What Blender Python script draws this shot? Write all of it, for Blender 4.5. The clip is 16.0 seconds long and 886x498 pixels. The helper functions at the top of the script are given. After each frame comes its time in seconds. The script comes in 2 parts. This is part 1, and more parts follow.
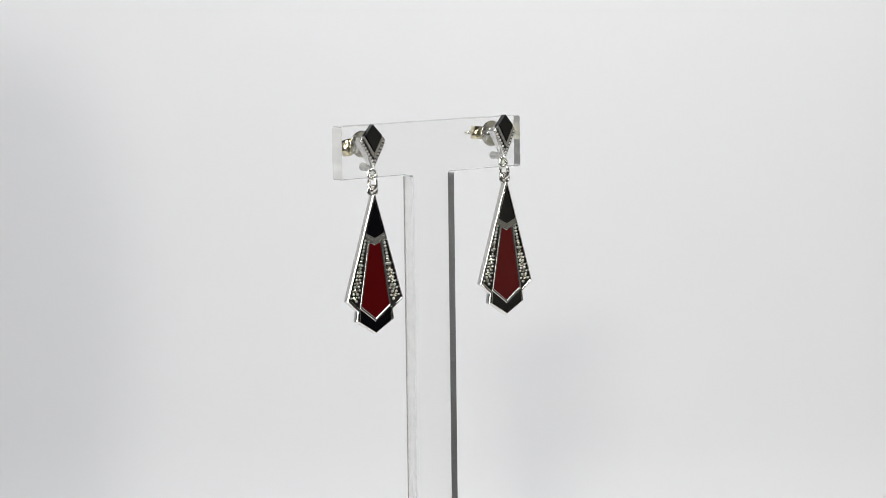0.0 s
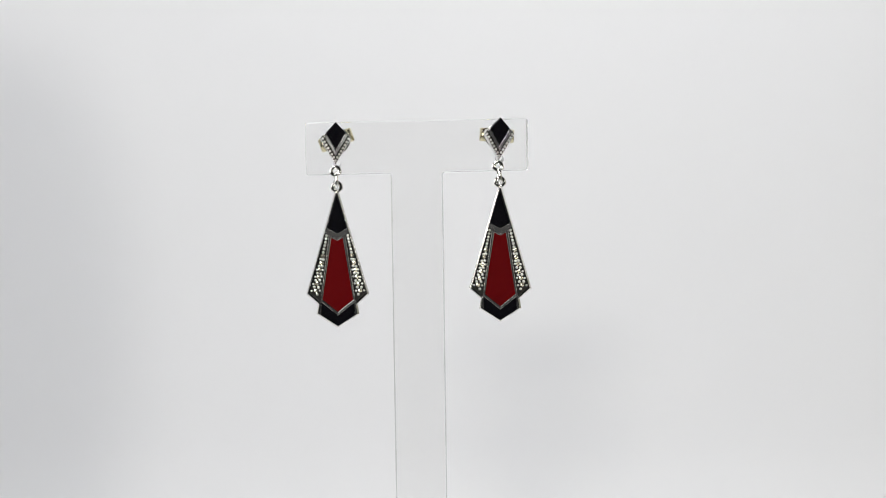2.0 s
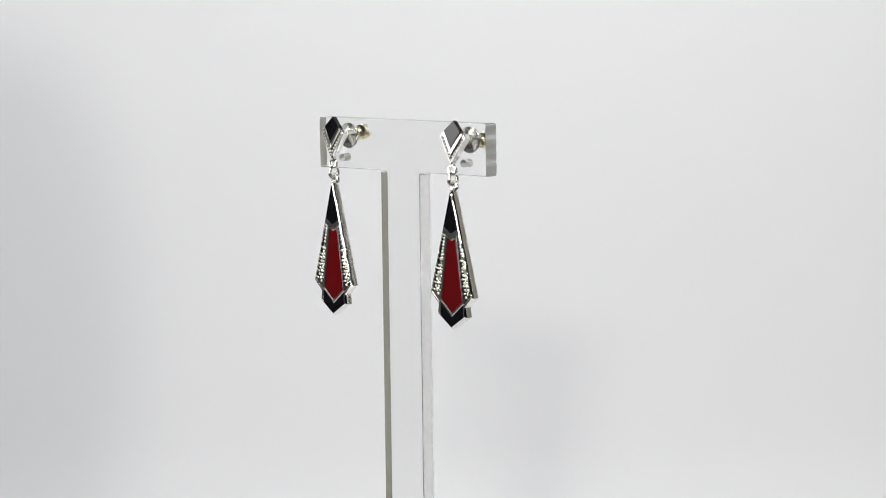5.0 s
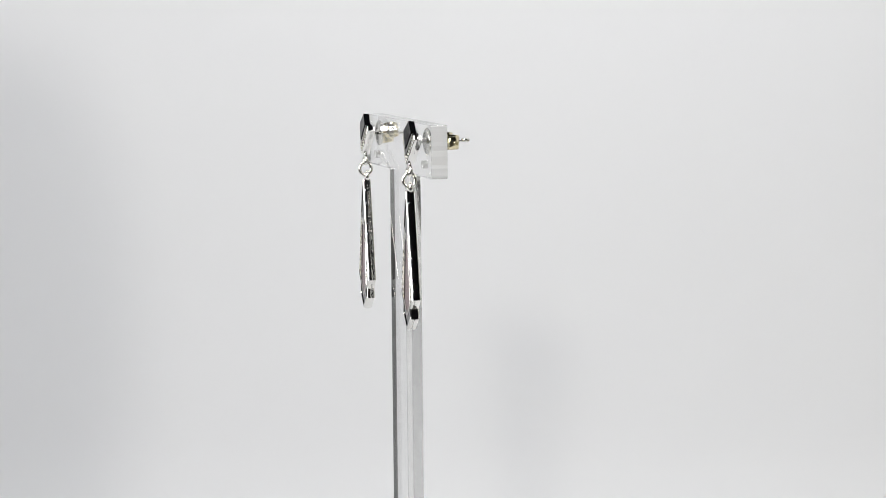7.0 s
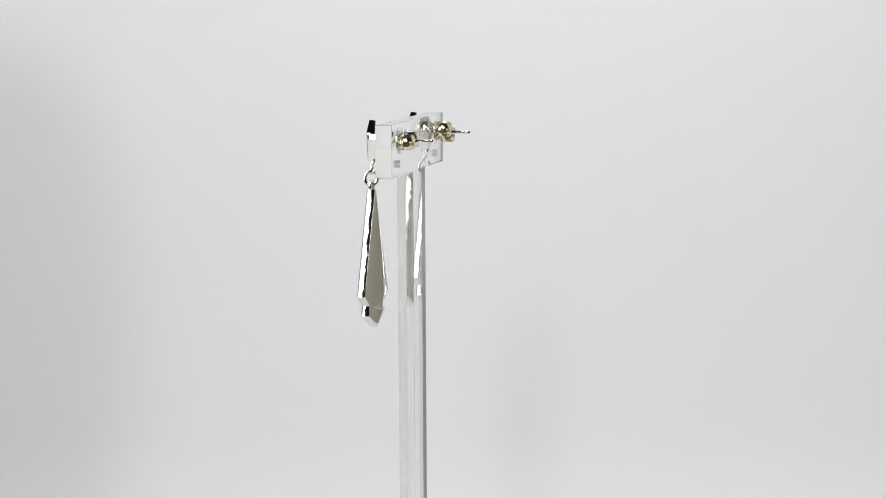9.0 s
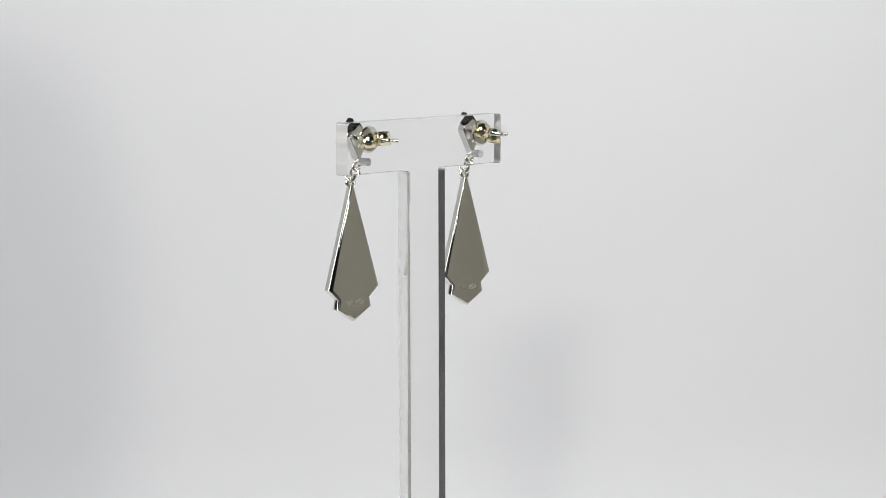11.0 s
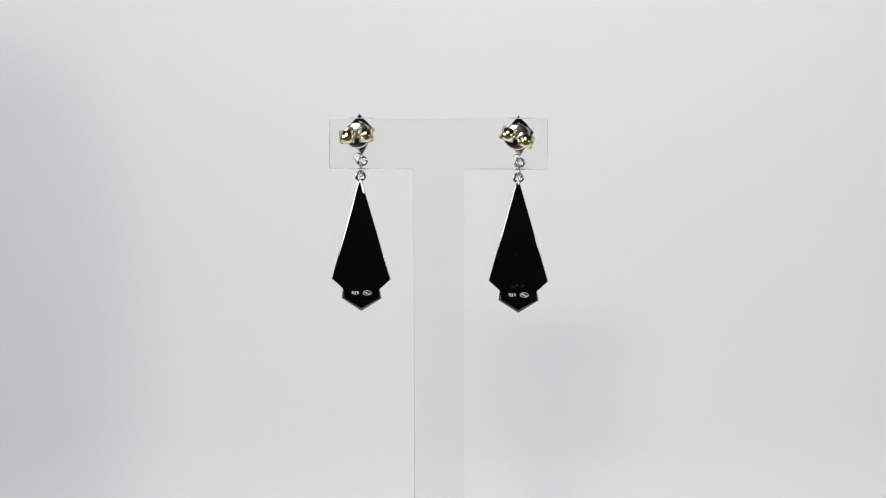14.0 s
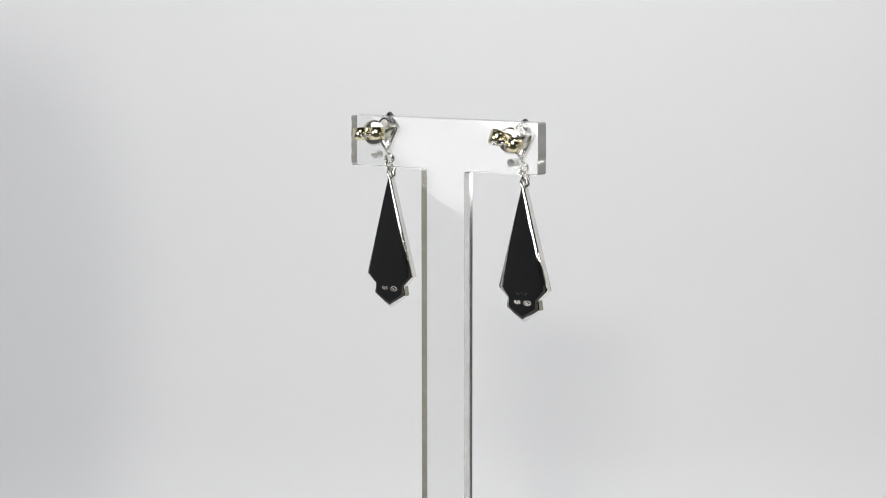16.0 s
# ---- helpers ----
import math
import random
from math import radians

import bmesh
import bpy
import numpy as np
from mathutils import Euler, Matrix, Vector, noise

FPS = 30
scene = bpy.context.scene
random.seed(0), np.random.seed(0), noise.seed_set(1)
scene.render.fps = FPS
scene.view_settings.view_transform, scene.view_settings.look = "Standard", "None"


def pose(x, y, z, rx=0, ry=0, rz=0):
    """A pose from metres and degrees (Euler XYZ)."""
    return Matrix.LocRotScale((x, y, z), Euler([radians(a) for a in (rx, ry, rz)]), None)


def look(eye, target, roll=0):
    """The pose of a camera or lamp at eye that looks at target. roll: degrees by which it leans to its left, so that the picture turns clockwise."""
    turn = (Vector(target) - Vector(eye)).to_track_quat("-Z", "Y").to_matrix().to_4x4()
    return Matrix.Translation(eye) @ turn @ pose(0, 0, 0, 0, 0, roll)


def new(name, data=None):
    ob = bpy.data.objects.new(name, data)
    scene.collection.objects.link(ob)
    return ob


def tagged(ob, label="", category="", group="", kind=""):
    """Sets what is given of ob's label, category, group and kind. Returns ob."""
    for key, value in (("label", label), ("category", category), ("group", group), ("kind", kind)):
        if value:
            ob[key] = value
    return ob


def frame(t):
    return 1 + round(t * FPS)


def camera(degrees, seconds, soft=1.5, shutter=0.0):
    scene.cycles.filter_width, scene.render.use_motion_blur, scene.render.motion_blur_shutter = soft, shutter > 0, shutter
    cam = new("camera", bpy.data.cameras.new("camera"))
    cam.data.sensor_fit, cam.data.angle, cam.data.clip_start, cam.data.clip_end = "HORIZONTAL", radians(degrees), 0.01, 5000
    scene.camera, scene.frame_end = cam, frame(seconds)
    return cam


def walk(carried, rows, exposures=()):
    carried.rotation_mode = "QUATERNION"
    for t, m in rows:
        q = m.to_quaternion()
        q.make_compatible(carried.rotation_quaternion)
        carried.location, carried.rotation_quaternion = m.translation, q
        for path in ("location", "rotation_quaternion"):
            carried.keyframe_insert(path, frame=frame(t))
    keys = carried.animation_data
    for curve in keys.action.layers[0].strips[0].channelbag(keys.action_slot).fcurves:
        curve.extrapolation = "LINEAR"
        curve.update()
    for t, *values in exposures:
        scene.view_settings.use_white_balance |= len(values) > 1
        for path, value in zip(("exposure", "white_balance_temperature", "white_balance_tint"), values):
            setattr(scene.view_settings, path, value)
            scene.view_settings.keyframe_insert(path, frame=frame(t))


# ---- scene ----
# ---------------------------------------------------------------- camera
# One unit of the jewellery drawing is 0.164 mm; the turntable's axis is x = y = 0, the paper lies at FLOOR.
S = 0.000164
FLOOR = -0.13
EYE = (0.0, -2800 * S, 800 * S)
LOOK_YAW, LOOK_PITCH, LOOK_ROLL = 0.434, 7.361, -0.387
VIEW = pose(0, 0, 0, 90 - LOOK_PITCH, 0, -LOOK_YAW)
cam = camera(24.03, 16.0, soft=0.6)
eye_pose = look(EYE, Vector(EYE) + VIEW.to_3x3() @ Vector((0, 0, -1)), LOOK_ROLL)
walk(cam, [(0.0, eye_pose), (16.0, eye_pose)], exposures=[(0.0, 0.01), (4.0, 0.01), (7.0, -0.02), (9.0, -0.07), (12.0, -0.09), (16.0, -0.08)])

TURN_RATE, FRONT_TIME = 15.588, 2.3685      # degrees a second; the moment at which the bar faces the camera

# ---------------------------------------------------------------- world and exposure
world = bpy.data.worlds.new("dim_room")
world.use_nodes = True
world.node_tree.nodes["Background"].inputs[0].default_value = (0.75, 0.85, 1.0, 1)
world.node_tree.nodes["Background"].inputs[1].default_value = 0.02
scene.world = world
LEFT_GLOW, RIGHT_GLOW, TOP_GLOW, KEY_GLOW, BACK_FILL = 3.7, 0.3, 10.4, 182.0, 41.0
LEFT_CORE, RIGHT_CORE = 16.5, 7.0


# ---------------------------------------------------------------- materials
def material(name, base, rough=0.5, metal=0.0, spread=0.0, grain=0.0, scale=900.0, bump=0.0, ior=1.5, glass=0.0, coat=0.0, stain=0.0, stain_scale=90.0, wave=0.0):
    """A procedural surface: base colour varied at two scales, roughness with wear, fine relief, and a change from piece to piece."""
    m = bpy.data.materials.new(name)
    m.use_nodes = True
    n, l = m.node_tree.nodes, m.node_tree.links
    b = n["Principled BSDF"]
    b.inputs["Base Color"].default_value = (*base, 1)
    b.inputs["Roughness"].default_value = rough
    b.inputs["Metallic"].default_value = metal
    b.inputs["IOR"].default_value = ior
    b.inputs["Transmission Weight"].default_value = glass
    b.inputs["Coat Weight"].default_value = coat
    b.inputs["Coat Roughness"].default_value = 0.03
    co = n.new("ShaderNodeTexCoord")
    fine = n.new("ShaderNodeTexNoise")
    fine.inputs["Scale"].default_value = scale
    fine.inputs["Detail"].default_value = 5
    broad = n.new("ShaderNodeTexNoise")
    broad.inputs["Scale"].default_value = stain_scale
    broad.inputs["Detail"].default_value = 3
    for tex in (fine, broad):
        l.new(co.outputs["Object"], tex.inputs["Vector"])
    hsv = n.new("ShaderNodeHueSaturation")
    hsv.inputs["Color"].default_value = (*base, 1)
    value = n.new("ShaderNodeMath")
    value.operation = "MULTIPLY_ADD"
    value.inputs[1].default_value = 2 * stain
    value.inputs[2].default_value = 1 - stain
    l.new(broad.outputs["Fac"], value.inputs[0])
    last = value
    if spread:
        info = n.new("ShaderNodeObjectInfo")
        each = n.new("ShaderNodeMath")
        each.operation = "MULTIPLY_ADD"
        each.inputs[1].default_value = 2 * spread
        each.inputs[2].default_value = 1 - spread
        l.new(info.outputs["Random"], each.inputs[0])
        both = n.new("ShaderNodeMath")
        both.operation = "MULTIPLY"
        l.new(value.outputs[0], both.inputs[0])
        l.new(each.outputs[0], both.inputs[1])
        last = both
    l.new(last.outputs[0], hsv.inputs["Value"])
    l.new(hsv.outputs["Color"], b.inputs["Base Color"])
    if grain:
        wear = n.new("ShaderNodeMath")
        wear.operation = "MULTIPLY_ADD"
        wear.inputs[1].default_value = 2 * grain
        wear.inputs[2].default_value = max(rough - grain, 0.0)
        l.new(fine.outputs["Fac"], wear.inputs[0])
        l.new(wear.outputs[0], b.inputs["Roughness"])
    if bump:
        rel = n.new("ShaderNodeBump")
        rel.inputs["Strength"].default_value = bump
        rel.inputs["Distance"].default_value = 0.00005
        l.new(fine.outputs["Fac"], rel.inputs["Height"])
        l.new(rel.outputs["Normal"], b.inputs["Normal"])
        if wave:
            low = n.new("ShaderNodeBump")
            low.inputs["Distance"].default_value = wave
            l.new(broad.outputs["Fac"], low.inputs["Height"])
            l.new(low.outputs["Normal"], rel.inputs["Normal"])
    return m


SILVER = material("polished_silver", (0.93, 0.92, 0.88), 0.065, 1.0, grain=0.035, bump=0.03, stain=0.04)
MIRROR = material("mirror_silver", (0.92, 0.92, 0.9), 0.035, 1.0, grain=0.02, scale=2500, bump=0.012, stain=0.05, stain_scale=140, wave=0.00001)
BRUSHED = material("worn_silver", (0.56, 0.55, 0.53), 0.24, 1.0, grain=0.05, scale=3000, bump=0.1, stain=0.1)
OXIDE = material("oxidised_silver", (0.045, 0.043, 0.04), 0.42, 1.0, grain=0.15, scale=2500, bump=0.3, stain=0.3)
MARCASITE = material("marcasite", (0.78, 0.74, 0.60), 0.2, 1.0, spread=0.4, grain=0.05)
BEAD = material("silver_bead", (0.90, 0.88, 0.82), 0.27, 1.0, spread=0.2, grain=0.05)
CAST = material("cast_silver", (0.92, 0.91, 0.88), 0.05, 1.0, grain=0.03, scale=2200, bump=0.03, stain=0.05, stain_scale=520, wave=0.00009)
ONYX = material("black_onyx", (0.004, 0.004, 0.005), 0.04, ior=1.55, stain=0.2)
CARNELIAN = material("red_stone", (0.088, 0.0034, 0.004), 0.07, ior=1.46, stain=0.12, stain_scale=250)
SATIN = material("satin_silver", (0.86, 0.85, 0.80), 0.15, 1.0, grain=0.06, scale=2500, bump=0.1, stain=0.06, stain_scale=600, wave=0.00005)
GILT = material("pale_gold", (0.92, 0.81, 0.50), 0.14, 1.0, grain=0.05, bump=0.1, stain=0.12, stain_scale=600, wave=0.00005)
PALE_GILT = material("faint_gilt_silver", (0.93, 0.85, 0.58), 0.14, 1.0, grain=0.05, bump=0.1, stain=0.1, stain_scale=600, wave=0.00005)
ACRYLIC = material("clear_acrylic", (0.99, 0.99, 0.985), 0.0, ior=1.40, glass=1.0)
CUT = material("cut_acrylic", (0.95, 0.95, 0.94), 0.12, ior=1.40, glass=0.88, grain=0.08, scale=900, bump=0.15)
SAWN = material("sawn_acrylic", (0.94, 0.94, 0.92), 0.14, ior=1.40, glass=0.48, grain=0.10, scale=900, bump=0.4)
MARK = material("stamped_silver", (0.85, 0.83, 0.78), 0.36, 1.0, grain=0.1, scale=4000, bump=0.8)
PAPER = material("white_paper", (0.80, 0.80, 0.80), 0.75, grain=0.05, scale=1500, bump=0.15, stain=0.012, stain_scale=6)
SLATE_WALL = material("slate_grey_wall", (0.12, 0.12, 0.125), 0.8, stain=0.15, stain_scale=3)
DARK_WALL = material("charcoal_wall", (0.035, 0.036, 0.038), 0.8, stain=0.2, stain_scale=3)
GREY_WALL = material("warm_grey_board", (0.375, 0.36, 0.29), 0.8, stain=0.06, stain_scale=3)
WHITE_WALL = material("white_paint", (0.8, 0.8, 0.79), 0.7, stain=0.03, stain_scale=4)
TABLE = material("grey_table", (0.08, 0.078, 0.074), 0.9, stain=0.3, stain_scale=12)
CASING = material("black_plastic", (0.02, 0.02, 0.02), 0.4, grain=0.1)


def glow(name, strength, colour, core=0.0, core_at=(0.0, 0.0), core_size=0.025):
    """The lit face of a lamp: an even diffuser with the brighter patch of the bulb behind it."""
    m = bpy.data.materials.new(name)
    m.use_nodes = True
    n, l = m.node_tree.nodes, m.node_tree.links
    n.clear()
    out, em = n.new("ShaderNodeOutputMaterial"), n.new("ShaderNodeEmission")
    em.inputs["Color"].default_value = (*colour, 1)
    co, sub = n.new("ShaderNodeTexCoord"), n.new("ShaderNodeVectorMath")
    sub.operation = "SUBTRACT"
    sub.inputs[1].default_value = (core_at[0], core_at[1], 0)
    dist = n.new("ShaderNodeVectorMath")
    dist.operation = "LENGTH"
    ramp = n.new("ShaderNodeMapRange")
    ramp.interpolation_type = "SMOOTHSTEP"
    ramp.inputs["From Min"].default_value = core_size * 1.25
    ramp.inputs["From Max"].default_value = core_size * 0.75
    ramp.inputs["To Min"].default_value = strength
    ramp.inputs["To Max"].default_value = strength + core
    l.new(co.outputs["Object"], sub.inputs[0])
    l.new(sub.outputs[0], dist.inputs[0])
    l.new(dist.outputs["Value"], ramp.inputs["Value"])
    l.new(ramp.outputs[0], em.inputs["Strength"])
    l.new(em.outputs[0], out.inputs[0])
    return m


# ---------------------------------------------------------------- mesh helpers
def part(name, bm, mat, parent=None, label="", scale=S, smooth=False, data=None):
    """Links a bmesh (drawn in jewellery units unless scale is 1) as one mesh object under a thing or a part."""
    if data is None:
        if scale != 1:
            bmesh.ops.scale(bm, vec=(scale,) * 3, verts=bm.verts)
        bmesh.ops.recalc_face_normals(bm, faces=bm.faces)
        if smooth == "auto":
            bm.normal_update()
            for e in bm.edges:
                e.smooth = len(e.link_faces) == 2 and e.calc_face_angle(0) < 0.55
        data = bpy.data.meshes.new(name)
        bm.to_mesh(data)
        bm.free()
        for mm in (mat if isinstance(mat, (list, tuple)) else [mat]):
            data.materials.append(mm)
        if smooth:
            data.polygons.foreach_set("use_smooth", [True] * len(data.polygons))
    ob = new(name, data)
    if parent is not None:
        ob.parent = parent
    return tagged(ob, label)


def empty(name, m, label, category, group=""):
    ob = new(name)
    ob.empty_display_size = 0.01
    ob.matrix_basis = m
    return tagged(ob, label, category, group)


def prism(bm, outline, y0, y1, bevel=0.0, bulge=None):
    """A flat piece with this outline in x and z, from depth y0 (front) to y1 (back), with its front edge bevelled."""
    front = [bm.verts.new((x, y0, z)) for x, z in outline]
    back = [bm.verts.new((x, y1, z)) for x, z in outline]
    n = len(outline)
    top = bm.faces.new(front)
    bm.faces.new(back[::-1])
    for i in range(n):
        j = (i + 1) % n
        bm.faces.new((front[i], back[i], back[j], front[j]))
    if bevel:
        bmesh.ops.bevel(bm, geom=list(top.edges), offset=bevel, segments=2, profile=0.6, affect="EDGES", clamp_overlap=True)
    return bm


def wall_ring(bm, inner, outer, y0, y1, slope):
    """A raised wall between two outlines, its crest sloping down on both sides."""
    n = len(inner)

    def mix(f):
        return [(a[0] + (b[0] - a[0]) * f, a[1] + (b[1] - a[1]) * f) for a, b in zip(inner, outer)]
    rows = []
    for f, y in ((0.0, y1), (0.0, y0 + slope), (0.3, y0), (0.75, y0), (1.0, y0 + slope), (1.0, y1)):
        rows.append([bm.verts.new((x, y, z)) for x, z in mix(f)])
    for a, b in zip(rows, rows[1:] + rows[:1]):
        for i in range(n):
            j = (i + 1) % n
            bm.faces.new((a[i], a[j], b[j], b[i]))
    return bm


def inset(outline, d):
    """The outline moved inwards by d, corner by corner."""
    n = len(outline)
    area = sum(outline[i][0] * outline[(i + 1) % n][1] - outline[(i + 1) % n][0] * outline[i][1] for i in range(n))
    sign = 1 if area > 0 else -1
    out = []
    for i in range(n):
        p, c, q = Vector(outline[i - 1]), Vector(outline[i]), Vector(outline[(i + 1) % n])
        a, b = (c - p).normalized(), (q - c).normalized()
        na, nb = Vector((-a.y, a.x)) * sign, Vector((-b.y, b.x)) * sign
        m = (na + nb).normalized()
        out.append(tuple(c + m * (d / max(m.dot(na), 0.35))))
    return out


def chamfered_tray(bm, outline, back, front, floor, chamfer, lip, rear=0.0, crown=0.35):
    """A cast body with rounded edges front and back, slightly crowned sides and a thin raised lip round a sunken floor."""
    rear = rear or chamfer
    rows = [(rear, back)]
    rows += [(rear * (1 - math.sin(radians(a))) + crown * 0.6, back - rear * (1 - math.cos(radians(a)))) for a in (22, 45, 68)]
    rows += [(crown, back - rear), (0, (back - rear + front + chamfer) / 2), (crown, front + chamfer * 1.15)]
    rows += [(crown + 0.12 * chamfer, front + chamfer * 0.8), (0.82 * chamfer, front + chamfer * 0.12)]
    rows += [(chamfer, front), (chamfer + lip, front), (chamfer + lip, floor)]
    rows = [[bm.verts.new((x, y, z)) for x, z in (inset(outline, d) if d else outline)] for d, y in rows]
    n = len(outline)
    for a, b in zip(rows, rows[1:]):
        for i in range(n):
            j = (i + 1) % n
            bm.faces.new((a[i], a[j], b[j], b[i]))
    bm.faces.new(rows[0])
    bm.faces.new(rows[-1])
    return bm


def pillow(bm, outline, y0, rise, low, high):
    """A polished back that swells softly from its edge to an almost flat middle."""
    rows = []
    for f, h in ((0.0, -1.0), (0.0, 0.0), (0.05, 0.42), (0.12, 0.70), (0.22, 0.88), (0.36, 0.98), (0.5, 1.0), (0.56, 1.0)):
        rows.append([bm.verts.new((x * (1 - f), y0 + rise * h, z + (min(max(z, low), high) - z) * f)) for x, z in outline])
    n = len(outline)
    for a, b in zip(rows, rows[1:]):
        for i in range(n):
            j = (i + 1) % n
            bm.faces.new((a[i], a[j], b[j], b[i]))
    bm.faces.new(rows[0])
    bm.faces.new(rows[-1])
    return bm


def mirrored(right):
    """A closed outline from its right half, listed from the bottom point up to the top point."""
    return right + [(-x, z) for x, z in reversed(right) if abs(x) > 1e-6]


def tube(bm, path, radius, sides=8, closed=False):
    """A round wire along a path."""
    rings, n = [], len(path)
    for i, p in enumerate(path):
        p = Vector(p)
        a = Vector(path[(i - 1) % n] if closed or i else path[0])
        b = Vector(path[(i + 1) % n] if closed or i < n - 1 else path[-1])
        d = (b - a).normalized()
        side = d.cross(Vector((0.123, 0.45, 0.88))).normalized()
        up = side.cross(d)
        rings.append([bm.verts.new(p + radius * (math.cos(k * math.tau / sides) * side + math.sin(k * math.tau / sides) * up)) for k in range(sides)])
    for i in range(n if closed else n - 1):
        r, s = rings[i], rings[(i + 1) % n]
        off = 0
        if closed and i == n - 1:
            off = min(range(sides), key=lambda o: (r[0].co - s[o].co).length)
        for k in range(sides):
            bm.faces.new((r[k], r[(k + 1) % sides], s[(k + 1 + off) % sides], s[(k + off) % sides]))
    if not closed:
        bm.faces.new(rings[0][::-1])
        bm.faces.new(rings[-1])
    return bm


def ring(bm, centre, radius, wire, plane, sides=8, steps=28, squash=1.0):
    """A closed wire ring; plane 'xz' faces the front, 'yz' faces the side."""
    pts = []
    for i in range(steps):
        a = i * math.tau / steps
        c, s = radius * math.cos(a), radius * squash * math.sin(a)
        pts.append((centre[0] + c, centre[1], centre[2] + s) if plane == "xz" else (centre[0], centre[1] + c, centre[2] + s))
    rings = []
    for i, p in enumerate(pts):
        a = i * math.tau / steps
        out = Vector((math.cos(a), 0, math.sin(a))) if plane == "xz" else Vector((0, math.cos(a), math.sin(a)))
        ax = Vector((0, 1, 0)) if plane == "xz" else Vector((1, 0, 0))
        rings.append([bm.verts.new(Vector(p) + wire * (math.cos(k * math.tau / sides) * out + math.sin(k * math.tau / sides) * ax)) for k in range(sides)])
    for i in range(steps):
        r, s = rings[i], rings[(i + 1) % steps]
        for k in range(sides):
            bm.faces.new((r[k], r[(k + 1) % sides], s[(k + 1) % sides], s[k]))
    return bm


def box(bm, lo, hi, bevel=0.0):
    vs = [bm.verts.new((x, y, z)) for x in (lo[0], hi[0]) for y in (lo[1], hi[1]) for z in (lo[2], hi[2])]
    for f in ((0, 1, 3, 2), (4, 6, 7, 5), (0, 4, 5, 1), (2, 3, 7, 6), (0, 2, 6, 4), (1, 5, 7, 3)):
        bm.faces.new([vs[i] for i in f])
    if bevel:
        bmesh.ops.bevel(bm, geom=list(bm.edges), offset=bevel, segments=2, profile=0.5, affect="EDGES")
    return bm


# ---------------------------------------------------------------- the place: paper sweep, table, dark room and added reflectors
def paper_sweep():
    """One sheet of white paper that lies on the table and curves up behind the stand."""
    bm = bmesh.new()
    front, foot, bend, top, half, thick = -0.12, 0.33, 0.07, 0.95, 0.355, 0.0006
    line = [(front, FLOOR), (0.0, FLOOR), (foot, FLOOR)]
    for i in range(1, 25):
        a = radians(90 * i / 24)
        line.append((foot + bend * math.sin(a), FLOOR + bend - bend * math.cos(a)))
    line.append((foot + bend + 0.003, 0.6))
    line.append((foot + bend + 0.006, top))
    cols = [-half + 2 * half * i / 12 for i in range(13)]
    grid = [[bm.verts.new((x, y, z)) for x in cols] for y, z in line]
    under = [[bm.verts.new((x, y, z - thick)) for x in cols] for y, z in line]
    for i in range(len(line) - 1):
        for j in range(12):
            bm.faces.new((grid[i][j], grid[i][j + 1], grid[i + 1][j + 1], grid[i + 1][j]))
            bm.faces.new((under[i][j], under[i + 1][j], under[i + 1][j + 1], under[i][j + 1]))
    for i in range(len(line) - 1):
        for j in (0, 12):
            bm.faces.new((grid[i][j], grid[i + 1][j], under[i + 1][j], under[i][j]))
    for j in range(12):
        bm.faces.new((grid[0][j], under[0][j], under[0][j + 1], grid[0][j + 1]))
        bm.faces.new((grid[-1][j], grid[-1][j + 1], under[-1][j + 1], under[-1][j]))
    ob = part("backdrop", bm, PAPER, scale=1, smooth=True)
    tagged(ob, "white seamless paper backdrop curving up from the table", "backdrop", kind="structure")


def room():
    def slab(name, lo, hi, mat, label, category):
        tagged(part(name, box(bmesh.new(), lo, hi), mat, scale=1), label, category, kind="structure")
    slab("floor", (-2.0, -2.2, -0.80), (2.0, 0.5, -0.75), DARK_WALL, "dark floor of the dim room", "floor")
    slab("ceiling", (-2.0, -2.2, 1.8), (2.0, 0.5, 1.85), DARK_WALL, "dark plain ceiling of the dim room", "ceiling")
    slab("wall_front", (-2.0, -2.3, -0.8), (2.0, -2.2, 1.85), DARK_WALL, "charcoal wall behind the camera", "wall")
    slab("wall_back", (-2.0, 0.5, -0.8), (2.0, 0.6, 1.85), WHITE_WALL, "white painted wall behind the paper backdrop", "wall")
    slab("wall_left", (-2.1, -2.2, -0.8), (-2.0, 0.5, 1.85), SLATE_WALL, "slate grey side wall of the dim room", "wall")
    slab("wall_right", (2.0, -2.2, -0.8), (2.1, 0.5, 1.85), DARK_WALL, "charcoal side wall of the dim room", "wall")
    # unseen white boards, added for the silver rims and chamfers to reflect
    slab("reflector_left", (-0.366, 0.0, 0.108), (-0.36, 0.41, 0.60), WHITE_WALL, "white reflector board added beside the paper, out of view", "board")
    slab("reflector_right", (0.36, 0.0, 0.108), (0.366, 0.30, 0.60), WHITE_WALL, "white reflector board added beside the paper, out of view", "board")
    # unseen board, added to lighten what stem edges and backs reflect from the right
    slab("low_reflector_right", (0.36, 0.0, FLOOR - 0.004), (0.366, 0.40, 0.106), GREY_WALL, "warm grey reflector board added beside the paper, out of view", "board")
    slab("table", (-0.8, -0.46, FLOOR - 0.034), (0.8, 0.42, FLOOR - 0.004), TABLE, "dark grey table top under the white paper", "table")
    # unseen board and sheet, added to give the polished backs their tan reflection
    slab("reflector_board", (0.50, -0.285, FLOOR - 0.004), (0.506, 0.05, 0.30), GREY_WALL, "warm grey reflector board added beside the paper, out of view", "board")
    slab("reflector_sheet", (0.31, -0.45, FLOOR - 0.004), (0.498, 0.05, FLOOR - 0.001), GREY_WALL, "warm grey reflector sheet added beside the paper, out of view", "board")


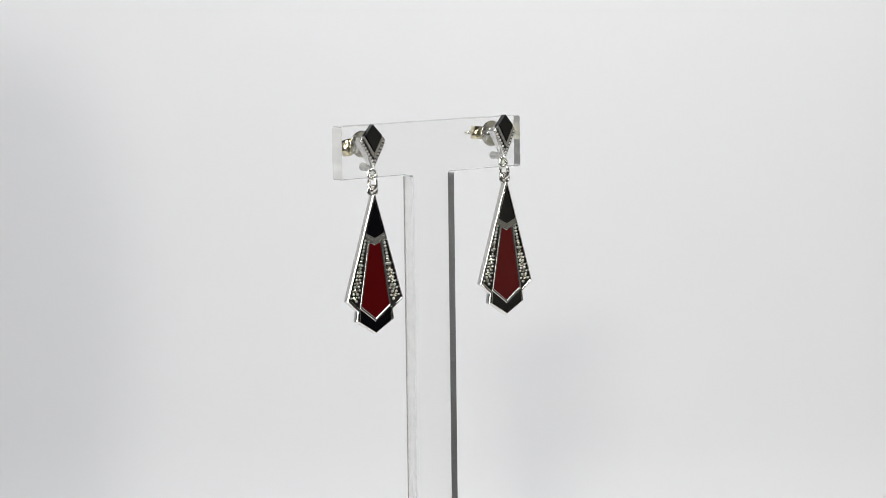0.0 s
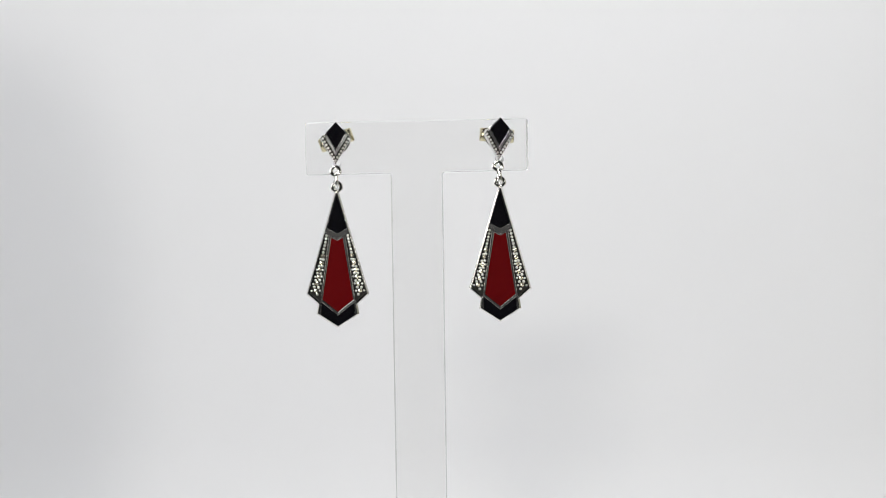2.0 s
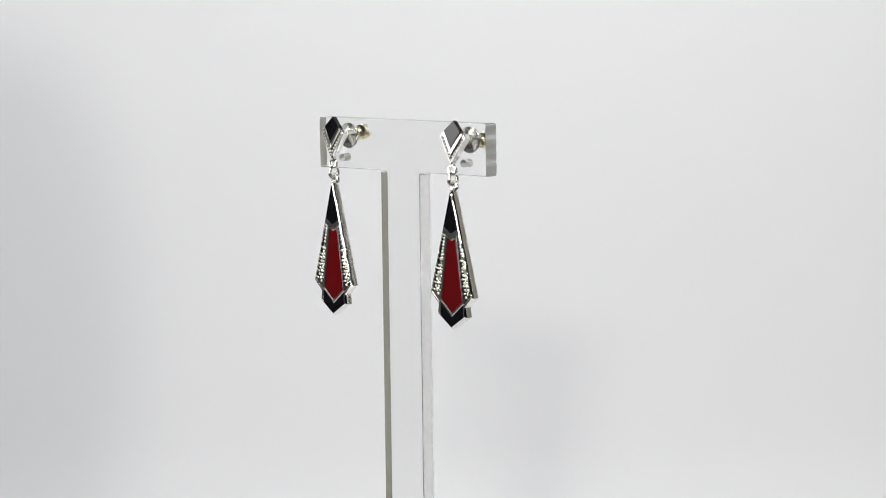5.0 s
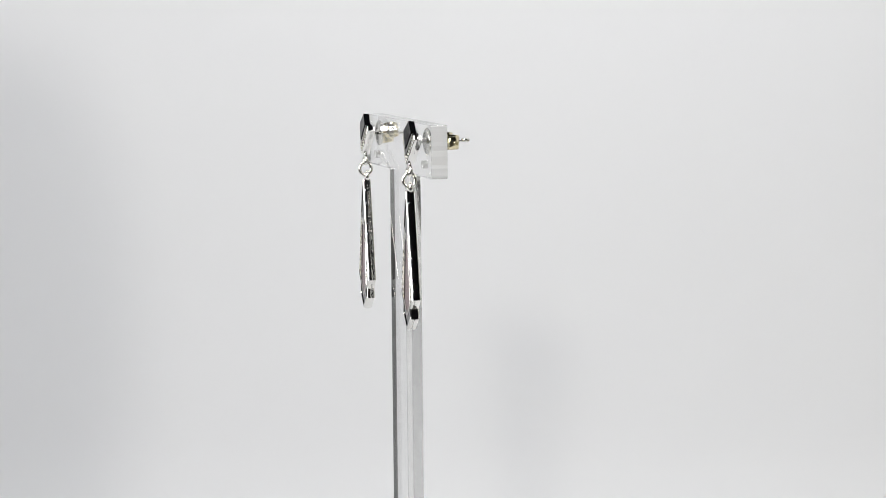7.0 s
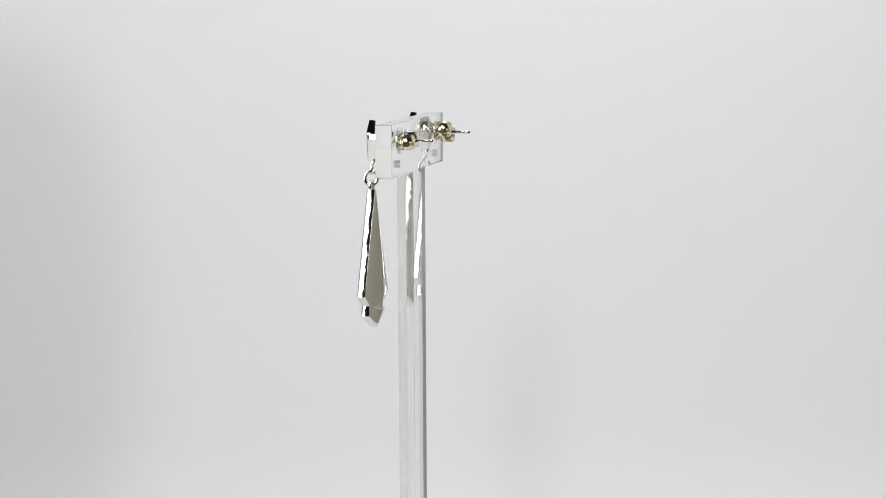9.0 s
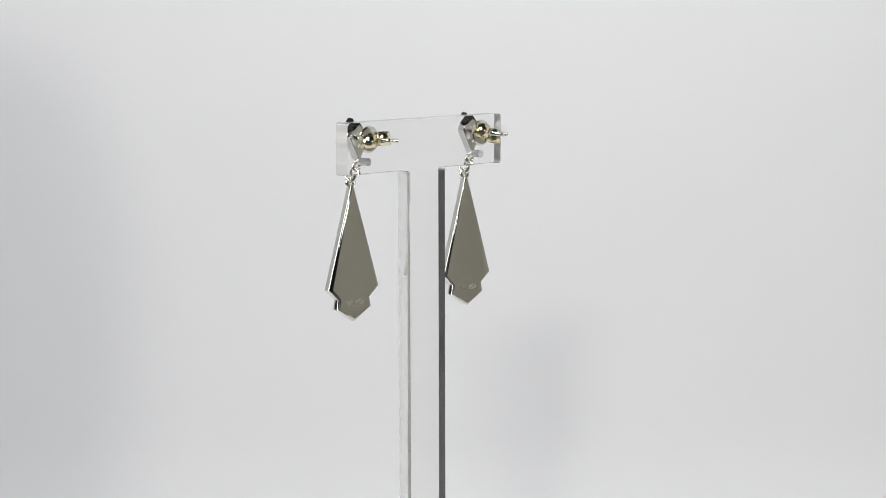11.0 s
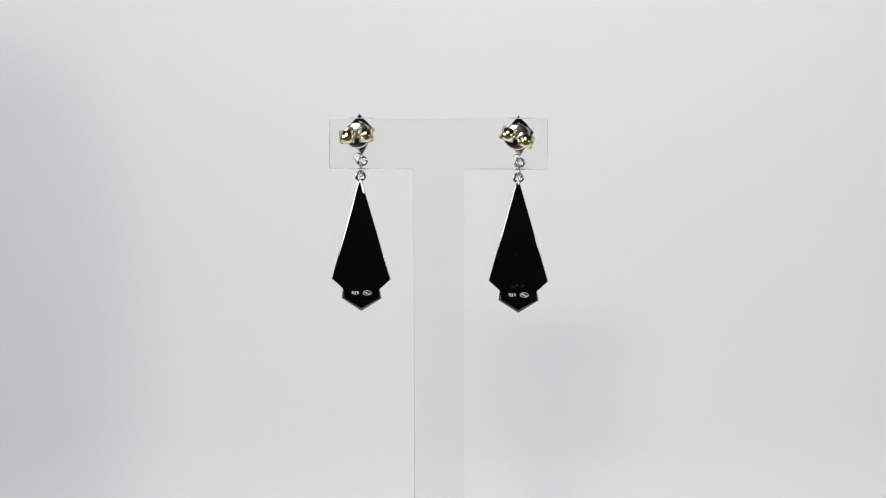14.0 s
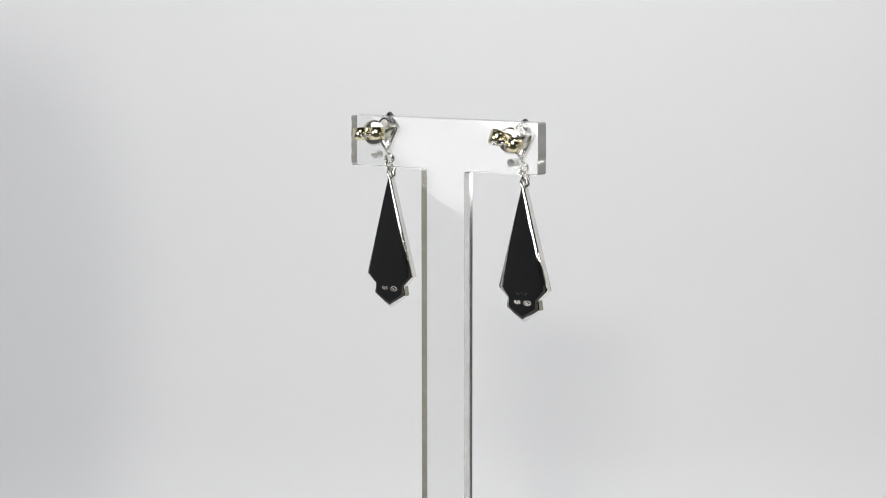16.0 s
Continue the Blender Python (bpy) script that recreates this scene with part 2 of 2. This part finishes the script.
def lamp_place(azimuth, elevation, distance):
    """A place as seen from the bar: degrees to the right of the camera's side, degrees up, metres."""
    a, e = radians(azimuth), radians(elevation)
    return (distance * math.sin(a) * math.cos(e), -distance * math.cos(a) * math.cos(e), 0.1 + distance * math.sin(e))


def dish_lamp(at, radius, face, label, corners=48, arm=False, tall=1.0, target=(0, 0, 0.1)):
    """A lamp on a stand-off arm: a lit diffuser in a black dish, turned to the earrings."""
    lamp = empty("studio_lamp", look(at, target), label, "lamp", "lamps round the stand")
    spin = math.pi / 4 if corners == 4 else 0.0
    def loop(bm, r, z):
        return [bm.verts.new((r * math.cos(spin + k * math.tau / corners), tall * r * math.sin(spin + k * math.tau / corners), z)) for k in range(corners)]
    bm = bmesh.new()
    bm.faces.new(loop(bm, radius, 0))
    part("diffuser", bm, face, lamp, "glowing white diffuser", scale=1)
    shell = bmesh.new()
    rows = [loop(shell, r, z) for r, z in ((radius * 1.001, 0.001), (radius * 1.001, -0.008), (radius * 1.04, -0.008), (radius * 1.04, 0.01), (radius * 0.45, 0.05), (radius * 0.3, 0.16 if not arm else 0.07))]
    for p, q in zip(rows, rows[1:]):
        for k in range(corners):
            shell.faces.new((p[k], p[(k + 1) % corners], q[(k + 1) % corners], q[k]))
    shell.faces.new(rows[-1])
    part("dish", shell, CASING, lamp, "black lamp dish", scale=1)
    pole = bmesh.new()
    back = lamp.matrix_basis @ Vector((0, 0, 0.16 if not arm else 0.07))
    end = Vector((back.x, back.y, FLOOR if arm else 1.8))
    tube(pole, [lamp.matrix_basis.inverted() @ p for p in (back, (back + end) / 2, end)], 0.004, 10)
    part("pole", pole, CASING, lamp, "thin black pole", scale=1)
    return lamp


paper_sweep()
room()
dish_lamp((-0.173, -0.113, 0.129), 0.060, glow("left_glow", LEFT_GLOW, (1.0, 0.99, 0.97), LEFT_CORE, (0, -0.029), 0.0193), "small oval white desk lamp beside the stand", arm=True, tall=1.35)
dish_lamp((0.125, -0.112, 0.097), 0.029, glow("right_glow", RIGHT_GLOW, (1.0, 0.98, 0.95), RIGHT_CORE, (0, 0), 0.0135), "small round white desk lamp beside the stand", arm=True)
dish_lamp(lamp_place(-14, 42, 1.3), 0.42, glow("top_glow", TOP_GLOW, (0.98, 0.995, 1.035)), "large square white softbox hanging over the table", 4)
dish_lamp(lamp_place(-7, 16, 1.25), 0.045, glow("key_glow", KEY_GLOW, (1.0, 0.975, 0.94)), "round white studio lamp hanging over the table")
# added fill lamp, out of view: brightens the upper part of the backdrop
dish_lamp((0.05, 0.15, 0.45), 0.040, glow("back_fill", BACK_FILL, (0.99, 0.995, 1.0)), "small round fill lamp added above the paper backdrop, out of view", target=(0.04, 0.4, 0.12))

# ---------------------------------------------------------------- the acrylic stand
BAR_FRONT, BAR_BACK = -36.7, -14.5          # depths of the plate's faces, towards the camera at the front view
POSTS = {"left": (-122.3, 591.0), "right": (95.0, 592.5)}


def earring_stand():
    """A T of one clear plate, sawn and polished, with drilled holes, standing on the paper."""
    stand = empty("earring_stand", pose(0, 0, 0), "clear acrylic T-shaped earring stand on white paper", "jewellery stand")
    top, low = 614.5, 545.0
    left, right, sl, sr = -159.6, 137.0, -46.5, 22.0
    r = 3.0

    def corner(cx, cz, a0, a1, rad, steps=4):
        return [(cx + rad * math.cos(radians(a0 + (a1 - a0) * i / steps)), cz + rad * math.sin(radians(a0 + (a1 - a0) * i / steps))) for i in range(steps + 1)]
    def sawn(x, z0, z1, step, depth):
        n = max(2, round(abs(z1 - z0) / step))
        return [(x + random.uniform(-depth, depth), z0 + (z1 - z0) * (i + random.uniform(-0.3, 0.3)) / n) for i in range(1, n)]
    random.seed(11)
    foot = FLOOR / S
    outline = [(sl, foot), (sr, foot)] + sawn(sr, foot, low - 2 * r, 24.0, 0.03)
    outline += corner(sr + r, low - r, 180, 90, r)
    outline += corner(right - r, low + r, -90, 0, r)
    outline += sawn(right, low + r + 2, top - r - 2, 7.5, 0.6) + corner(right - r, top - r, 0, 90, r)
    outline += corner(left + r, top - r, 90, 180, r)
    outline += sawn(left, top - r - 2, low + r + 2, 7.5, 0.6) + corner(left + r, low + r, 180, 270, r)
    outline += corner(sl - r, low - r, 90, 0, r) + sawn(sl, low - 2 * r, foot, 24.0, 0.03)
    loops = [outline]
    for px, pz in POSTS.values():
        loops.append([(px + 3.6 * math.cos(a * math.tau / 16), pz + 3.6 * math.sin(a * math.tau / 16)) for a in range(16)])
        loops.append([(px + 4 + 5.2 * math.cos(a * math.tau / 20), pz - 31 + 5.2 * math.sin(a * math.tau / 20)) for a in range(20)])
    bm = bmesh.new()
    edges = []
    for loop in loops:
        vs = [bm.verts.new((x, BAR_FRONT, z)) for x, z in loop]
        edges += [bm.edges.new((vs[i], vs[(i + 1) % len(vs)])) for i in range(len(vs))]
    bmesh.ops.triangle_fill(bm, use_beauty=True, edges=edges)
    rim = [e for e in bm.edges if e.is_boundary]
    made = bmesh.ops.extrude_face_region(bm, geom=list(bm.faces))
    bmesh.ops.translate(bm, verts=[g for g in made["geom"] if isinstance(g, bmesh.types.BMVert)], vec=(0, BAR_BACK - BAR_FRONT, 0))
    bmesh.ops.recalc_face_normals(bm, faces=bm.faces)
    sharp = [e for e in bm.edges if len(e.link_faces) == 2 and abs(abs(e.link_faces[0].normal.y) - abs(e.link_faces[1].normal.y)) > 0.8]
    bmesh.ops.bevel(bm, geom=sharp, offset=1.2, segments=1, affect="EDGES", clamp_overlap=True)
    bm.normal_update()
    for f in bm.faces:
        mid = f.calc_center_median()
        at_end = abs(f.normal.y) < 0.5 and abs(f.normal.x) > 0.8 and not -150 < mid.x < 125
        at_end = at_end or (abs(f.normal.y) < 0.5 and mid.z > low + 4 and mid.z < top - 4 and -150 < mid.x < 125)
        f.material_index = 2 if at_end else 1 if abs(f.normal.y) < 0.5 else 0
    # the plate leans half a degree in its own plane
    bmesh.ops.rotate(bm, verts=bm.verts, cent=(-16, 0, 0), matrix=Matrix.Rotation(radians(-0.4), 3, "Y"))
    part("plate", bm, [ACRYLIC, CUT, SAWN], stand)
    return stand


# ---------------------------------------------------------------- the earrings
TIP_TO_STUD = 217.5


def stone_mesh(name, radius, mat, sides, height):
    bm = bmesh.new()
    base = [bm.verts.new((radius * math.cos(k * math.tau / sides), 0, radius * math.sin(k * math.tau / sides))) for k in range(sides)]
    mid = [bm.verts.new((radius * math.cos(k * math.tau / sides), -height * 0.35, radius * math.sin(k * math.tau / sides))) for k in range(sides)]
    table = [bm.verts.new((radius * 0.22 * math.cos((k + .5) * math.tau / sides), -height, radius * 0.22 * math.sin((k + .5) * math.tau / sides))) for k in range(sides)]
    for k in range(sides):
        j = (k + 1) % sides
        bm.faces.new((base[k], base[j], mid[j], mid[k]))
        bm.faces.new((mid[k], mid[j], table[k]))
        bm.faces.new((mid[j], table[j], table[k]))
    bm.faces.new(table)
    bm.faces.new(base[::-1])
    bmesh.ops.scale(bm, vec=(S,) * 3, verts=bm.verts)
    bmesh.ops.recalc_face_normals(bm, faces=bm.faces)
    data = bpy.data.meshes.new(name)
    bm.to_mesh(data)
    bm.free()
    data.materials.append(mat)
    return data


def bead_mesh(name, radius, mat, sides=10):
    """A small raised silver bead: a smooth dome."""
    bm = bmesh.new()
    rows = []
    for a in (0, 28, 56):
        r, y = radius * math.cos(radians(a)), -radius * 0.25 * (a > -1) - radius * math.sin(radians(a))
        rows.append([bm.verts.new((r * math.cos(k * math.tau / sides), y, r * math.sin(k * math.tau / sides))) for k in range(sides)])
    rows.insert(0, [bm.verts.new((v.co.x, 0.5, v.co.z)) for v in rows[0]])
    top = bm.verts.new((0, -radius * 1.25, 0))
    for a, b in zip(rows, rows[1:]):
        for k in range(sides):
            bm.faces.new((a[k], a[(k + 1) % sides], b[(k + 1) % sides], b[k]))
    for k in range(sides):
        bm.faces.new((rows[-1][k], rows[-1][(k + 1) % sides], top))
    bmesh.ops.scale(bm, vec=(S,) * 3, verts=bm.verts)
    bmesh.ops.recalc_face_normals(bm, faces=bm.faces)
    data = bpy.data.meshes.new(name)
    bm.to_mesh(data)
    bm.free()
    data.materials.append(mat)
    data.polygons.foreach_set("use_smooth", [True] * len(data.polygons))
    return data


BIG_STONE = stone_mesh("marcasite_stone", 3.0, MARCASITE, 6, 2.1)
TINY_BEAD = bead_mesh("silver_bead", 1.7, BEAD, 8)
STUD_BEAD = bead_mesh("silver_bead", 1.8, BEAD)
GRAIN = bead_mesh("silver_grain", 0.8, BEAD, 6)
SMALL_BEAD = bead_mesh("silver_bead", 2.15, BEAD)


def set_stone(data, name, parent, x, y, z, turn):
    ob = part(name, None, None, parent, data=data)
    ob.matrix_basis = pose(x * S, y * S, z * S, random.uniform(-8, 8), turn, random.uniform(-8, 8))


def rim_x(z):
    return 2.6 + 0.2859 * (184 - z)


def red_x(z):
    return 9.3 + 12.3 * (124.8 - z) / 88.6


def drop_part(earring, turn, lean, scuffed=False):
    """The long drop: a silver tray with onyx tips, a red centre stone and two rows of marcasite."""
    outline = mirrored([(0, 0), (28.6, 18.5), (26.4, 31.7), (42.2, 45.5), (2.6, 184)])
    drop = part("drop", chamfered_tray(bmesh.new(), outline, 5.9, -6.3, -2.8, 2.5, 0.8, rear=2.4), CAST, earring, "mirror-polished silver drop", smooth="auto")
    drop.matrix_basis = pose(0, 0, 0, lean, 0, turn)
    # polished back plate
    part("back_plate", pillow(bmesh.new(), inset(outline, 2.0), 5.75, 0.8, 22, 160), MIRROR, drop, "plain polished back", smooth="auto")
    red = mirrored([(0, 22.0), (20.3, 38.5), (7.5, 121), (0, 117.5)])
    part("red_stone", prism(bmesh.new(), red, -5.3, -2.6, 0.6), CARNELIAN, drop, "deep red polished stone")
    surround = bmesh.new()
    outer = mirrored([(0, 17.2), (23.2, 36.0), (10.9, 124.8), (0, 120.6)])
    wall_ring(surround, red, outer, -6.1, -2.6, 0.9)
    part("stone_setting", surround, BRUSHED, drop, "silver wall round the red stone")
    part("upper_onyx", prism(bmesh.new(), mirrored([(0, 127.0), (12.6, 134.0), (0, 176.5)]), -5.4, -2.6, 0.5), ONYX, drop, "black onyx kite")
    chevron = mirrored([(0, 120.6), (10.9, 124.8), (13.6, 125.5), (15.0, 131.0), (13.4, 134.4), (0, 126.8)])
    part("chevron_band", prism(bmesh.new(), chevron, -5.9, -2.6, 0.4), BRUSHED, drop)
    for side in (1, -1):
        black = [(0, 3.3), (22.0, 17.2), (21.6, 34.0), (0, 16.9)]
        part("lower_onyx", prism(bmesh.new(), [(x * side, z) for x, z in black], -5.2, -2.6, 0.3), ONYX, drop, "black onyx chevron")
        shoulder = [(22.3, 17.4), (26.2, 19.8), (24.4, 32.5), (23.6, 35.8), (21.9, 34.4)]
        part("shoulder", prism(bmesh.new(), [(x * side, z) for x, z in shoulder], -5.4, -2.6, 0.5), BRUSHED, drop)
        foot = [(39.0, 47.0), (25.2, 34.4), (23.6, 35.2), (36.9, 47.6)]
        part("rim", prism(bmesh.new(), [(x * side, z) for x, z in foot], -6.1, -2.7, 0.4), SILVER, drop)
        tray = [(15.0, 129.5), (11.3, 125.8), (23.5, 36.2), (25.4, 35.6), (38.2, 47.3)]
        part("tray", prism(bmesh.new(), [(x * side, z) for x, z in tray], -3.2, -2.4), OXIDE, drop, "blackened silver tray")
        z = 124.5
        for i in range(6):
            lo, hi = red_x(z) + 3.0, rim_x(z) - 4.4
            set_stone(SMALL_BEAD, "bead", drop, side * (lo + hi) / 2, -3.0, z, random.uniform(0, 40))
            z -= 4.5
        row = 0
        while z > 42:
            lo, hi = red_x(z) + 3.0, rim_x(z) - 4.4
            wide = hi - lo
            if row % 2 == 0:
                spots = [(0.5, BIG_STONE)] + ([(0.10, TINY_BEAD), (0.90, TINY_BEAD)] if wide > 9.5 else [])
            else:
                spots = [(0.28, SMALL_BEAD), (0.72, SMALL_BEAD)]
            for f, kind in spots:
                x, zz = lo + wide * f, z + random.uniform(-0.4, 0.4)
                if zz > 35.5 + (x - 24) * 0.92 + 2.5:
                    set_stone(kind, "marcasite_stone" if kind == BIG_STONE else "bead", drop, side * x, -3.0, zz, random.uniform(0, 60))
            row += 1
            z -= 4.7
    loop = bmesh.new()
    ring(loop, (0, 0.5, 188.4), 5.7, 2.7, "xz")
    part("loop", loop, SILVER, drop, smooth=True)
    # two stamped marks on the back: worn strokes in an oblong and an oval
    for x in (-8.5, 8.5):
        mark = bmesh.new()
        if x < 0:
            rim = [(x + 6.3 * math.cos(a * math.tau / 16), 27 + 3.6 * math.sin(a * math.tau / 16)) for a in range(16)]
            core = [(x + 5.2 * math.cos(a * math.tau / 16), 27 + 2.6 * math.sin(a * math.tau / 16)) for a in range(16)]
            wall_ring(mark, core, rim, 6.72, 6.45, -0.05)
            strokes = ((-2.6, -1.2, 1.6, 1.0), (0.4, -0.2, 1.4, 1.6), (2.6, 0.6, 1.3, 1.1))
        else:
            strokes = ((-4.0, 0.4, 1.5, 2.3), (-0.6, -0.2, 1.2, 2.5), (3.2, 0.3, 1.6, 2.2), (1.4, -1.6, 0.9, 0.8))
        for dx, dz, w, h in strokes:
            prism(mark, [(x + dx - w, 27 + dz - h), (x + dx + w * 0.8, 27 + dz - h * 0.9), (x + dx + w, 27 + dz + h), (x + dx - w * 0.7, 27 + dz + h * 0.8)], 6.72, 6.45)
        part("hallmark", mark, MARK, drop, "small worn stamped mark")
    if scuffed:
        scuff = bmesh.new()
        for x, z, w, h in ((7.5, 38.5, 3.2, 1.4), (0.8, 40.5, 2.2, -0.6), (-5.8, 39.0, 2.6, -1.8), (2.0, 83, 0.8, 0.5)):
            prism(scuff, [(x - w, z - h), (x, z - 0.2), (x + w, z + h), (x, z + 0.25)], 6.62, 6.4)
        part("scuff", scuff, MARK, drop, "fine scuff marks")
    return drop


def stud_part(earring, shift, depth, roll, yaw):
    """The kite-shaped stud with its onyx, two rows of beads and the post."""
    def bent(bm):
        for v in bm.verts:
            v.co.y += 0.0006 * (v.co.z - 26) ** 2
        return bm
    body = chamfered_tray(bmesh.new(), mirrored([(0, 0), (20.6, 35.0), (17.4, 41.2), (0, 17.0)]), 8.4, -3.6, -2.0, 0.9, 0.5)
    prism(body, mirrored([(0, 3.0), (17.8, 35.0), (12.6, 40.6), (0, 49.0)]), 1.8, 5.6)
    stud = part("stud", bent(body), CAST, earring, "kite-shaped silver stud", smooth="auto")
    stud.matrix_basis = pose(shift * S, depth * S, TIP_TO_STUD * S, -6.0, roll, yaw)
    part("onyx", bent(prism(bmesh.new(), mirrored([(0, 20.4), (12.9, 43.0), (0, 57.0)]), -6.4, 1.8, 0.6)), ONYX, stud, "black onyx kite")
    for side in (1, -1):
        band = [(0, 11.6), (15.6, 38.8), (13.3, 42.2), (0, 20.2)]
        part("band", bent(prism(bmesh.new(), [(x * side, z) for x, z in band], -5.4, -1.8, 0.5)), BRUSHED, stud)
        tray = [(0, 2.4), (19.2, 35.4), (16.0, 39.0), (0, 12.0)]
        part("tray", bent(prism(bmesh.new(), [(x * side, z) for x, z in tray], -2.5, -1.7)), OXIDE, stud)
        for i in range(8):
            f = i / 7
            x, z = side * 16.9 * f, 6.4 + 28.6 * f
            if i == 0 and side < 0:
                continue
            set_stone(STUD_BEAD, "bead", stud, x, -2.4 + 0.0006 * (z - 26) ** 2, z, 20)
        # the outer edge is milled with a row of fine grains
        for i in range(12):
            f = (i + 0.5) / 12
            x, z = side * (0.2 + 19.0 * f), 2.0 + 32.6 * f
            set_stone(GRAIN, "grain", stud, x, -3.4 + 0.0006 * (z - 26) ** 2, z, 20)
    loop = bmesh.new()
    ring(loop, (0, 3.0, -7.6), 5.7, 2.7, "xz")
    part("loop", loop, SILVER, stud, smooth=True)
    post = bmesh.new()
    for y0, y1, r in ((5, 70, 2.7), (69.5, 73.5, 2.0), (73, 82, 2.8), (81.8, 83, 1.9)):
        tube(post, [(0, y, 30 + 0.10 * y) for y in (y0, (y0 + y1) / 2, y1)], r, 12)
    part("post", post, SILVER, stud, "thin silver post", smooth=True)
    return stud


def butterfly(earring, shift, depth, height, roll, outside):
    """The butterfly clasp on the post: a round plate whose strip is rolled into two scrolls."""
    clasp = part("clasp_plate", bmesh.new(), SATIN, earring)
    bm = bmesh.new()
    rings = []
    for r, y in ((3.0, 1.2), (9, 1.0), (15, 0.2), (17.5, -0.6), (17.8, -1.4), (17.0, -2.0), (3.0, -0.4)):
        rings.append([bm.verts.new((r * math.cos(k * math.tau / 32), y, r * math.sin(k * math.tau / 32))) for k in range(32)])
    for a, b in zip(rings, rings[1:]):
        for k in range(32):
            bm.faces.new((a[k], a[(k + 1) % 32], b[(k + 1) % 32], b[k]))
    bmesh.ops.scale(bm, vec=(S,) * 3, verts=bm.verts)
    bmesh.ops.recalc_face_normals(bm, faces=bm.faces)
    bm.to_mesh(clasp.data)
    bm.free()
    clasp.data.polygons.foreach_set("use_smooth", [True] * len(clasp.data.polygons))
    clasp["label"] = "round silver butterfly clasp"
    clasp.matrix_basis = pose(shift * S, depth * S, height * S, 0, roll, 0)
    for side in (1, -1):
        scroll = bmesh.new()
        line = [(side * 18.0, 0.5), (side * 22.4, 4)]
        for i in range(22):
            a = radians(-10 + 19 * i)
            rad = 11.6 - 0.25 * i
            line.append((side * (12.0 + rad * math.cos(a)), 11.6 + rad * math.sin(a)))
        strip = [[scroll.verts.new((x, y, z)) for z in (-8.4, 8.4)] for x, y in line]
        inner = [[scroll.verts.new((x - side * 0.9 * math.cos(radians(-10 + 19 * max(0, i - 2))), y - 0.9 * math.sin(radians(-10 + 19 * max(0, i - 2))), z)) for z in (-8.4, 8.4)] for i, (x, y) in enumerate(line)]
        for i in range(len(line) - 1):
            scroll.faces.new((strip[i][0], strip[i + 1][0], strip[i + 1][1], strip[i][1]))
            scroll.faces.new((inner[i][0], inner[i][1], inner[i + 1][1], inner[i + 1][0])).material_index = 1
            for e in (0, 1):
                scroll.faces.new((strip[i][e], inner[i][e], inner[i + 1][e], strip[i + 1][e])).material_index = 1
        for i in (0, -1):
            scroll.faces.new((strip[i][0], strip[i][1], inner[i][1], inner[i][0]))
        part("scroll", scroll, [outside, GILT], clasp, "rolled scroll of pale gilt silver", smooth=True)


def earring(label, shift, front, tip, turn, lean, stud_shift, stud_depth, stud_roll, stud_yaw, clasp_roll):
    """One drop earring; its origin is the drop's lower tip."""
    thing = empty("earring", pose(shift * S, -front * S, tip * S), label, "earring", "pair of earrings")
    drop_part(thing, turn, lean, shift < 0)
    link = bmesh.new()
    ring(link, (stud_shift * 0.5, stud_depth * 0.3, 197.8), 8.3, 2.4, "yz", squash=1.12)
    part("link_ring", link, SILVER, thing, "round silver link", smooth=True)
    stud_part(thing, stud_shift, stud_depth, stud_roll, stud_yaw)
    butterfly(thing, stud_shift + 4, front + BAR_BACK + 2.0, TIP_TO_STUD + 30, clasp_roll, PALE_GILT)
    return thing


def build_jewellery():
    random.seed(4)
    a = earring("silver drop earring, red stone, black onyx, marcasite, on the short arm", 92.4, 52.3, 344.7, -7.5, 0.2, -2.0, -2.6, 3.0, 5.0, 4.0)
    b = earring("silver drop earring, red stone, black onyx, marcasite, on the long arm", -124.6, 48.6, 341.4, -7.5, 0.0, -1.5, -3.6, 1.0, -1.2, -20.0)
    return a, b


stand = earring_stand()
pair = build_jewellery()


# ---------------------------------------------------------------- the turning stand
def motions():
    for thing in (stand, *pair):
        home = thing.matrix_basis.copy()
        walk(thing, [(i * 0.25, pose(0, 0, 0, 0, 0, -TURN_RATE * (i * 0.25 - FRONT_TIME)) @ home) for i in range(65)])


motions()
